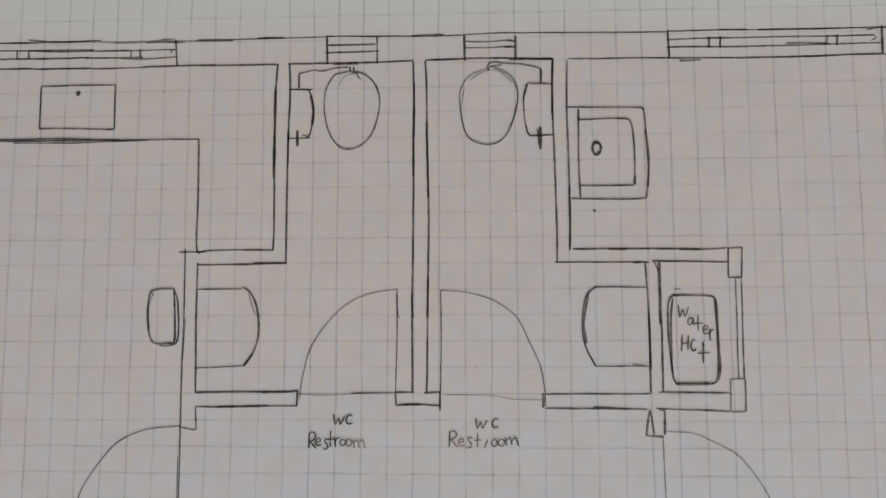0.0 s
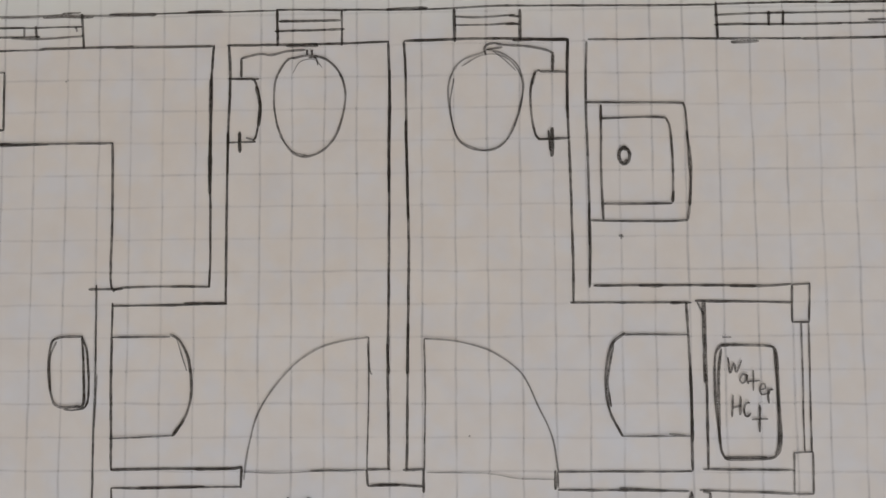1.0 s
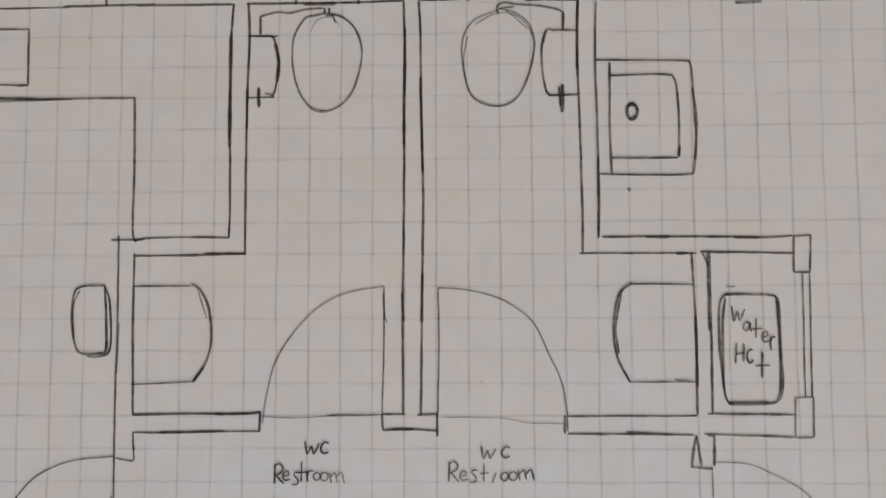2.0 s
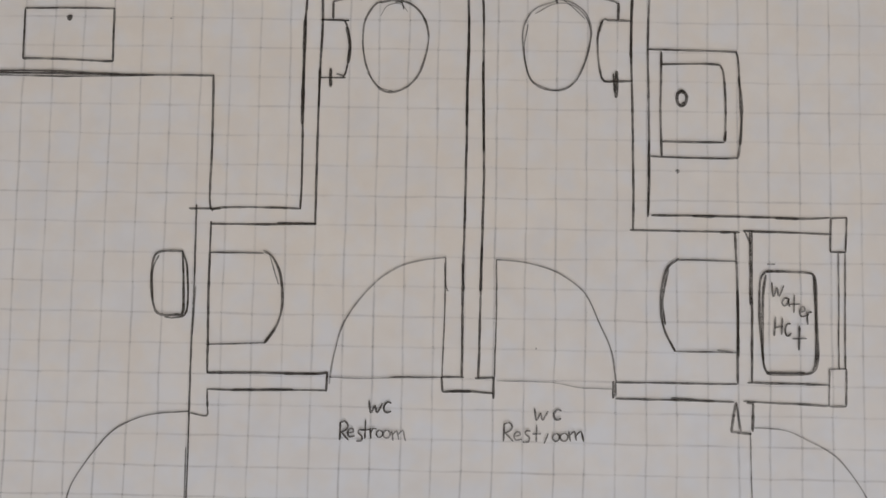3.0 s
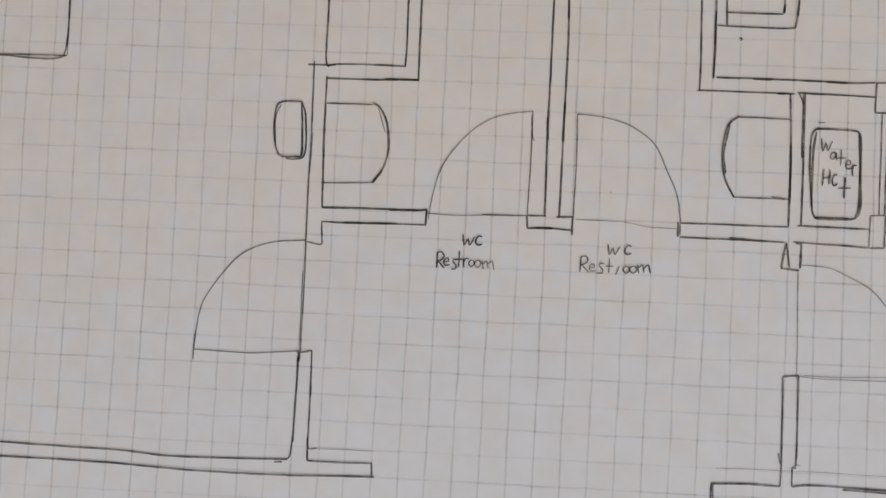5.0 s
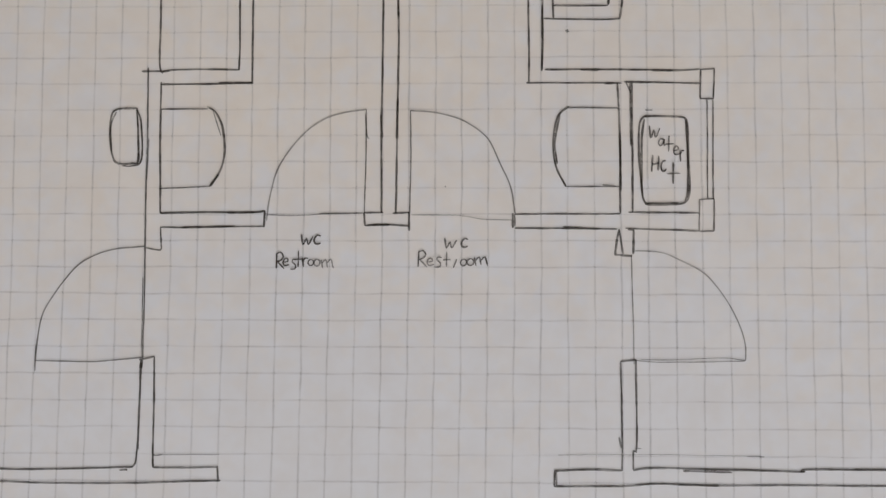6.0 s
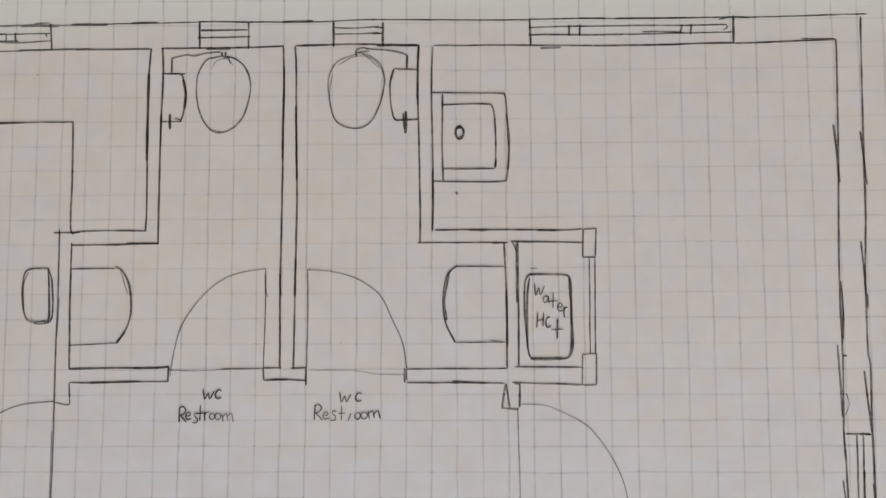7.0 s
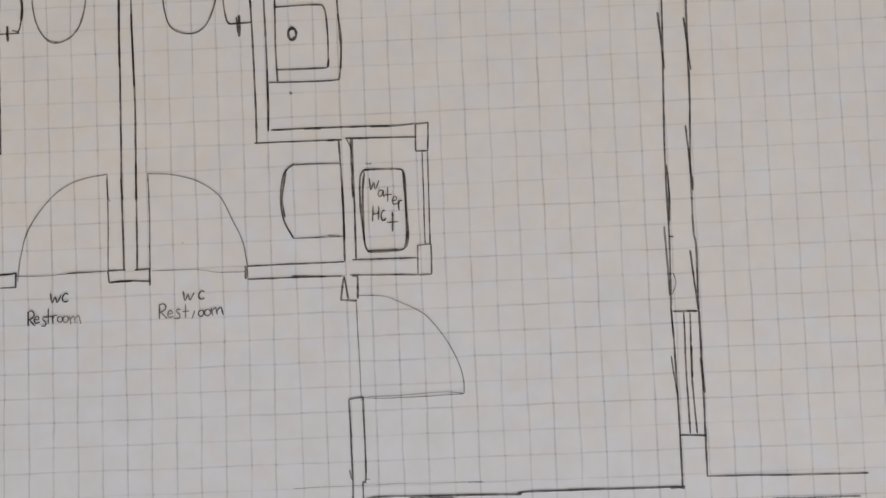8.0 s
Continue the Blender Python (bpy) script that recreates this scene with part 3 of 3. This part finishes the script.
draw("partition_wall_line", D((14.5, -14.52), (15.05, -14.44), (18.8, -14.46), (20.7, -14.47), (21.15, -14.55), w=0.4), M((16.5, -14.42), (18.0, -14.42), w=0.36), M((20.6, -14.53), (21.18, -14.47), w=0.5))
draw("construction_line", F((5.59, -13.97), (9.0, -13.93), (13.1, -13.97), w=0.15), L((12.55, -13.98), (13.2, -14.0)))
draw("partition_wall_line", D((22.08, -14.1), (24.1, -14.13), (26.1, -14.18), (28.4, -14.2), w=0.34))
draw("partition_wall_line", M((24.6, -15.06), (26.5, -15.08), (28.05, -15.09)))
draw("partition_wall_line", D((-10.14, -10.51), (-9.57, -10.38), w=0.36), D((-10.04, -10.51), (-10.07, -10.81), w=0.5), D((-10.07, -10.61), (-10.1, -12.43), (-10.12, -13.84), w=0.42), M((-10.14, -13.74), (-10.21, -14.34), (-10.35, -14.5)))
draw("partition_wall_line", D((-9.57, -10.38), (-9.55, -12.43), (-9.56, -14.04), (-9.55, -14.51), w=0.36), M((-9.56, -13.64), (-9.53, -14.04), (-9.19, -14.03)))
draw("partition_wall_line", D((-9.55, -14.51), (-8.18, -14.51), (-7.1, -14.47), w=0.38), D((-7.12, -14.46), (-7.09, -15.0)))
draw("construction_line", F((-9.39, -14.04), (-7.07, -14.02), w=0.22))
draw("partition_wall_line", D((-22.7, -14.4), (-17.98, -14.47), (-16.56, -14.5), (-14.75, -14.6), (-11.91, -14.55), (-10.3, -14.5), w=0.38), M((-10.8, -14.61), (-10.5, -14.6)))
draw("partition_wall_line", D((-23.6, -14.95), (-17.98, -14.97), (-15.76, -15.03), (-13.63, -15.09), (-10.2, -15.08), (-7.0, -14.98), w=0.38))
draw("partition_wall_line", M((-1.14, -17.07), (0.07, -17.04), (2.44, -17.06), w=0.38))
draw("partition_wall_line", L((5.39, -16.97), (7.1, -16.88)))

# ---------------------------------------------------------------- cupboard for the water heater
draw("drawn_post", D((11.03, 0.5), (11.57, 0.54), w=0.3), D((11.57, 0.54), (11.51, -0.62), w=0.3), D((11.51, -0.61), (11.01, -0.61), w=0.34), D((11.01, -0.61), (11.04, 0.5), w=0.34))
draw("drawn_post", D((10.94, -4.44), (11.48, -4.41), w=0.3), D((11.48, -4.41), (11.46, -5.62), w=0.34), D((11.46, -5.62), (10.91, -5.63), w=0.34), D((10.91, -5.63), (10.94, -4.42), w=0.34))
draw("sliding_door_line", M((11.27, -0.63), (11.25, -4.41), w=0.28))
draw("sliding_door_line", M((11.49, -0.63), (11.45, -4.41), w=0.3))
draw("drawn_water_heater", D((8.9, -1.29), (9.3, -1.27), (10.23, -1.3), (10.47, -1.4), (10.54, -1.8), (10.54, -2.8), (10.58, -3.8), (10.53, -4.35), (10.39, -4.55), (10.06, -4.62), (9.23, -4.63), (8.9, -4.6), w=0.44),
     D((8.98, -1.24), (8.78, -1.4), (8.69, -1.8), (8.68, -2.8), (8.76, -3.76), (8.84, -4.42), (8.98, -4.64), w=0.38),
     D((8.9, -1.4), (8.8, -2.1), (8.78, -3.4), (8.8, -4.2), w=0.42), D((10.46, -1.45), (10.52, -2.8), (10.5, -4.1), (10.4, -4.5), w=0.34), D((8.95, -4.58), (10.15, -4.57), w=0.36),
     label="rounded pencil outline of a water heater")
draw("pencil_tick", L((8.93, -1.04), (9.2, -1.04), w=0.3))

# ---------------------------------------------------------------- swinging doors
def door_drawing(leaf, swing, sill, label):
    ob = draw("drawn_door", *leaf, label=label)
    draw("swing_arc", swing, parent=ob)
    draw("threshold_line", *sill, parent=ob)
    return ob


door_drawing([M((-1.63, -1.0), (-1.64, -3.0), (-1.68, -4.95), w=0.28), L((-1.67, -1.2), (-1.6, -2.0), (-1.52, -2.12))],
             L((-1.62, -1.0), (-2.77, -1.2), (-3.57, -1.57), (-4.21, -2.14), (-4.73, -2.82), (-5.07, -3.5), (-5.29, -4.4), (-5.4, -5.25), w=0.34),
             [L((-5.4, -5.02), (-4.36, -5.06), (-3.0, -4.97)), M((-3.4, -4.98), (-1.7, -4.96), w=0.28)], "pencil sign of a toilet door swung open")
door_drawing([M((0.05, -1.05), (0.07, -3.0), (0.04, -4.95), w=0.27)],
             L((0.03, -1.05), (0.97, -1.12), (1.89, -1.37), (2.62, -1.8), (3.07, -2.26), (3.46, -3.1), (3.85, -4.0), (4.02, -5.0), w=0.32),
             [F((0.12, -5.04), (1.97, -5.06), (2.76, -5.19), (3.89, -5.22))], "pencil sign of a toilet door swung open")
door_drawing([L((8.45, -10.46), (9.2, -10.53), (10.23, -10.51), (12.56, -10.47), w=0.24), L((8.7, -10.43), (10.0, -10.43), (11.7, -10.36), (12.56, -10.46), w=0.2)],
             L((8.48, -6.37), (9.44, -6.43), (10.1, -6.68), (11.02, -7.16), (11.54, -7.71), (12.04, -8.46), (12.41, -9.27), (12.56, -9.9), (12.56, -10.45), w=0.28),
             [L((8.37, -6.5), (8.4, -8.5), (8.43, -10.6), w=0.27)], "pencil sign of a side door swung open")
door_drawing([M((-14.08, -10.54), (-12.1, -10.58), (-11.28, -10.54), (-10.0, -10.41), w=0.26)],
             M((-10.0, -6.22), (-11.3, -6.37), (-12.2, -6.71), (-12.75, -7.15), (-13.42, -8.03), (-13.86, -8.85), (-14.02, -9.75), (-14.08, -10.55), (-14.09, -10.94), w=0.28),
             [M((-10.0, -6.3), (-9.99, -8.3), (-10.0, -10.46), w=0.27), L((-10.07, -7.4), (-10.04, -10.4))], "pencil sign of a side door swung open")

# ---------------------------------------------------------------- sanitary ware and counters
toilet = draw("drawn_toilet", M((-3.95, 7.63), (-4.2, 7.51), (-4.51, 6.94), (-4.56, 6.24), (-4.47, 5.53), (-4.2, 4.91), (-3.85, 4.57), (-3.41, 4.55), (-2.89, 4.84), (-2.54, 5.42), (-2.35, 6.39), (-2.54, 7.13), (-2.98, 7.57), (-3.51, 7.69), (-4.0, 7.6), w=0.36),
              L((-3.99, 7.12), (-3.78, 7.47), (-3.46, 7.57), (-3.25, 7.5), (-3.07, 7.28), w=0.2), L((-4.4, 5.2), (-4.0, 4.72), (-3.5, 4.55), w=0.22), label="oval pencil outline of a toilet bowl")
draw("supply_pipe", D((-5.59, 7.03), (-5.6, 7.62), w=0.42), D((-5.6, 7.62), (-5.01, 7.75), (-4.66, 7.71), (-4.13, 7.83), (-3.6, 7.86), w=0.38), D((-3.56, 7.86), (-3.54, 7.7), w=0.36), D((-3.39, 7.86), (-3.39, 7.69), w=0.36), M((-3.5, 7.62), (-3.27, 7.6), (-3.21, 7.37), w=0.26), parent=toilet)
toilet = draw("drawn_toilet", L((1.96, 7.72), (1.3, 7.46), (0.95, 7.05), (0.82, 6.43), (0.94, 5.47), (1.19, 4.94), (1.8, 4.67), (2.31, 4.72), (2.75, 5.19), (3.01, 5.97), (3.13, 6.67), (2.94, 7.29), (2.51, 7.64), (1.99, 7.78), w=0.34),
              L((1.24, 7.27), (1.82, 7.6), (2.34, 7.62), (2.77, 7.38), (3.08, 6.84), (3.05, 6.06), (2.8, 5.36), (2.49, 4.86), (1.88, 4.65), (1.28, 4.82), (0.99, 5.29), (0.88, 6.1), (1.0, 6.9), w=0.28), L((2.2, 7.74), (2.55, 7.45), (2.9, 7.1), w=0.26), label="oval pencil outline of a toilet bowl")
draw("supply_pipe", M((1.97, 7.62), (1.95, 7.86), (2.17, 7.97), (2.52, 7.91), (3.21, 7.86), (3.81, 7.75), (4.03, 7.64), w=0.44), D((4.04, 7.66), (4.02, 7.08), w=0.44), M((2.0, 7.78), (2.5, 7.84), w=0.3), parent=toilet)
tank = draw("drawn_urinal", D((-6.0, 6.98), (-5.4, 6.97), (-5.22, 6.95), (-5.1, 6.72), (-5.0, 6.24), (-5.0, 5.89), (-5.12, 5.2), (-5.22, 5.02), w=0.34), D((-5.3, 6.97), (-5.05, 6.97), w=0.28), D((-5.12, 6.75), (-5.0, 6.1), (-5.05, 5.5), w=0.55),
            D((-6.0, 4.99), (-5.12, 5.0), w=0.32), M((-5.43, 5.13), (-5.18, 5.06)), label="curved pencil outline of a wall urinal")
draw("tap_cross", D((-5.62, 5.33), (-5.63, 5.0), (-5.62, 4.66), w=0.55), D((-5.64, 5.3), (-5.61, 4.7), w=0.5), parent=tank)
tank = draw("drawn_urinal", D((4.45, 7.05), (3.6, 7.08), w=0.38), D((3.64, 7.12), (3.46, 6.98), (3.34, 6.4), (3.36, 5.7), (3.49, 5.08), (3.62, 4.98), w=0.36), D((3.55, 4.97), (4.48, 5.0), w=0.38), M((3.5, 7.05), (3.4, 6.65), w=0.5), label="curved pencil outline of a wall urinal")
draw("tap_cross", D((3.97, 5.33), (3.97, 4.9), (3.95, 4.43), w=0.6), M((3.87, 5.25), (3.92, 4.6)), parent=tank)
basin = draw("drawn_washbasin", D((4.98, 6.09), (6.5, 6.06), (7.8, 6.05), (7.97, 5.98), (8.04, 5.6), (8.09, 4.3), (8.12, 3.5), (8.02, 2.6), (7.82, 2.44), (6.5, 2.44), (5.11, 2.48), w=0.36), D((8.04, 5.2), (8.14, 4.2), (8.08, 2.9), w=0.36),
             label="double pencil outline of a utility sink")
draw("bowl_outline", D((5.47, 6.02), (5.44, 4.2), (5.48, 2.5), w=0.38), D((5.46, 5.58), (7.2, 5.61), (7.47, 5.5), (7.56, 5.2), (7.6, 4.3), (7.58, 3.0), w=0.36), D((5.5, 2.98), (7.55, 2.97), w=0.38), D((7.62, 3.35), (7.56, 3.0), w=0.46), parent=basin)
draw("drain_ring", D((6.12, 4.7), (6.0, 4.58), (5.99, 4.36), (6.11, 4.17), (6.26, 4.24), (6.31, 4.5), (6.22, 4.67), (6.08, 4.71), w=0.6), D((6.02, 4.6), (6.12, 4.66), (6.25, 4.62), w=0.55), D((6.05, 4.24), (6.14, 4.2), (6.24, 4.32), w=0.5), parent=basin)
draw("pencil_tick", L((5.93, 1.99), (6.0, 2.0), (6.08, 1.96), w=0.45), L((6.02, 2.05), (6.0, 1.9), w=0.3))
draw("pencil_tick", M((1.37, -3.94), (1.41, -3.95), w=0.3))
basin = draw("drawn_washbasin", D((-16.15, 7.27), (-14.6, 7.28), (-13.05, 7.28), w=0.38), D((-13.08, 7.3), (-13.05, 5.46), w=0.38), D((-13.05, 5.46), (-14.6, 5.5), (-16.15, 5.52), w=0.38), D((-16.15, 5.5), (-16.15, 7.28), w=0.34), M((-13.4, 5.44), (-13.05, 5.46), w=0.4),
             label="rectangular pencil outline of a sink")
draw("tap_dot", D((-14.62, 7.04), (-14.6, 6.96), (-14.63, 6.85), w=0.95), parent=basin)
tank = draw("drawn_tank", D((-9.5, -0.98), (-7.7, -0.97), w=0.3), D((-7.72, -0.88), (-7.4, -1.1), (-7.12, -1.67), (-7.03, -2.59), (-7.16, -3.28), (-7.56, -3.94), w=0.38), M((-7.56, -3.94), (-8.43, -3.99), (-9.52, -4.03), w=0.27), L((-7.5, -1.0), (-7.18, -2.0)), D((-7.25, -3.5), (-7.6, -3.96), w=0.44),
            label="curved pencil outline of a wall-hung basin")
draw("drawn_tank", D((7.9, -0.97), (6.0, -0.95), w=0.3), D((6.05, -0.9), (5.64, -1.3), (5.46, -2.26), (5.55, -3.16), (5.93, -3.96), w=0.36), M((5.9, -3.95), (7.95, -3.95), w=0.29), M((7.3, -3.89), (7.8, -3.95), w=0.36), M((5.72, -1.25), (5.52, -2.3), (5.6, -3.1)),
     label="curved pencil outline of a wall-hung basin")
draw("drawn_cabinet", D((-10.4, -0.95), (-11.15, -0.98), (-11.38, -1.25), (-11.44, -2.0), (-11.33, -2.75), (-11.12, -3.06), (-10.55, -3.06), (-10.33, -2.95), (-10.36, -1.8), (-10.42, -0.94), w=0.38), D((-10.4, -1.0), (-10.24, -1.55), (-10.21, -2.93), (-10.6, -3.17), (-10.95, -3.15), w=0.34), M((-11.2, -1.1), (-11.4, -1.6), (-11.36, -2.6)),
     label="rounded pencil outline of a small wall cabinet")
draw("counter_edge_line", D((-19.73, 4.98), (-17.5, 5.02), (-15.0, 5.01), (-12.4, 5.0), (-9.58, 5.02), w=0.36), D((-19.7, 5.07), (-15.5, 5.09), (-12.8, 5.02), w=0.36), M((-17.2, 4.95), (-14.6, 4.92), (-11.6, 4.98), w=0.34))
draw("counter_edge_line", D((-9.59, 5.03), (-9.56, 2.7), (-9.57, 0.8), (-9.46, 0.4), w=0.38))
draw("counter_edge_line", D((-19.73, 4.99), (-19.65, 2.1), (-19.68, 1.0), (-19.78, 0.48), w=0.38), L((-19.64, 1.6), (-19.65, 0.5)))
draw("counter_edge_line", D((-22.66, 0.47), (-21.2, 0.5), (-19.64, 0.5), w=0.32), D((-22.6, 0.47), (-21.3, 0.38), (-20.3, 0.37), (-19.7, 0.5), w=0.34))
draw("pencil_tick", L((-11.13, 6.98), (-11.08, 6.96), w=0.3))

# ---------------------------------------------------------------- handwriting
GLYPHS = {}
GLYPHS["W"] = [[(0.0, 1.0), (0.1, 0.15), (0.2, 0.08), (0.45, 0.62), (0.55, 0.1), (0.68, 0.15), (1.0, 0.8)]]
GLYPHS["C"] = [[(1.0, 0.82), (0.55, 0.95), (0.1, 0.55), (0.15, 0.12), (0.55, 0.0), (1.0, 0.12)]]
GLYPHS["R"] = [[(0.12, 1.0), (0.05, 0.0)], [(0.0, 0.92), (0.55, 1.05), (0.9, 0.8), (0.6, 0.55), (0.15, 0.45)], [(0.25, 0.45), (1.0, 0.0)]]
GLYPHS["e"] = [[(0.1, 0.5), (0.75, 0.6), (0.7, 0.95), (0.3, 0.95), (0.02, 0.5), (0.25, 0.05), (1.0, 0.15)]]
GLYPHS["s"] = [[(1.0, 0.95), (0.45, 1.0), (0.3, 0.7), (0.8, 0.4), (0.7, 0.0), (0.0, -0.05)]]
GLYPHS["t"] = [[(0.5, 1.0), (0.45, 0.0)], [(0.0, 0.45), (1.0, 0.48)]]
# a hurried r, a bare slanted stroke
GLYPHS["I"] = [[(0.9, 1.0), (0.3, 0.0)]]
GLYPHS["r"] = [[(0.15, 1.0), (0.25, 0.0)], [(0.22, 0.55), (0.5, 0.95), (1.0, 0.95)]]
GLYPHS["o"] = [[(0.6, 1.0), (0.15, 0.8), (0.0, 0.35), (0.4, 0.0), (0.9, 0.2), (1.0, 0.7), (0.6, 1.0)]]
GLYPHS["O"] = [[(0.85, 0.95), (0.4, 0.95), (0.05, 0.5), (0.2, 0.05), (0.6, 0.0), (0.95, 0.2)]]  # an o left open
GLYPHS["m"] = [[(0.0, 0.95), (0.1, 0.0)], [(0.08, 0.6), (0.35, 0.95), (0.5, 0.1)], [(0.5, 0.6), (0.8, 1.0), (1.0, 0.0)]]
GLYPHS["a"] = [[(0.85, 0.95), (0.3, 1.0), (0.0, 0.45), (0.3, 0.05), (0.75, 0.5), (0.85, 0.95), (0.8, 0.3), (1.0, 0.0)]]
GLYPHS["H"] = [[(0.2, 1.0), (0.0, 0.0)], [(0.95, 0.95), (0.85, 0.1)], [(0.02, 0.45), (1.0, 0.52)]]


def write(word, boxes_of, width, label):
    """A handwritten word: each letter in its own box of left, foot, width and height in squares."""
    first = None
    for letter, (x, y, w, h) in zip(word, boxes_of):
        strokes = [(0, width, [(x + u * w, y + v * h) for u, v in g]) for g in GLYPHS[letter]]
        if first is None:
            first = draw("handwritten_word", *strokes, label=label, whole=True)
        else:
            draw("letter", *strokes, parent=first)
    return first


write("WC", [(-4.07, -6.16, 0.44, 0.4), (-3.6, -6.14, 0.27, 0.36)], 0.32, "handwritten pencil word WC")
write("Restroom", [(-5.03, -7.06, 0.32, 0.58), (-4.75, -6.96, 0.24, 0.28), (-4.47, -7.06, 0.24, 0.36), (-4.33, -7.0, 0.32, 0.62), (-4.04, -7.0, 0.24, 0.34),
                   (-3.8, -6.95, 0.2, 0.24), (-3.58, -6.97, 0.22, 0.26), (-3.3, -7.05, 0.46, 0.34)], 0.3, "handwritten pencil word Restroom")
write("WC", [(1.37, -6.3, 0.44, 0.4), (1.96, -6.25, 0.27, 0.36)], 0.32, "handwritten pencil word WC")
write("RestIoom", [(0.34, -6.98, 0.34, 0.58), (0.7, -6.94, 0.26, 0.28), (0.99, -6.98, 0.26, 0.36), (1.3, -6.98, 0.28, 0.56), (1.62, -7.02, 0.22, 0.32),
                   (1.95, -6.94, 0.23, 0.26), (2.2, -6.93, 0.25, 0.26), (2.49, -6.94, 0.48, 0.34)], 0.3, "handwritten pencil word Restroom")
write("Water", [(9.08, -2.12, 0.4, 0.48), (9.41, -2.43, 0.26, 0.28), (9.63, -2.62, 0.36, 0.6), (9.98, -2.76, 0.22, 0.34), (10.2, -3.0, 0.18, 0.42)], 0.3, "handwritten pencil word Water")
write("HOt", [(9.15, -3.4, 0.28, 0.64), (9.5, -3.36, 0.22, 0.4), (9.74, -3.84, 0.46, 0.8)], 0.34, "handwritten pencil word Hot")
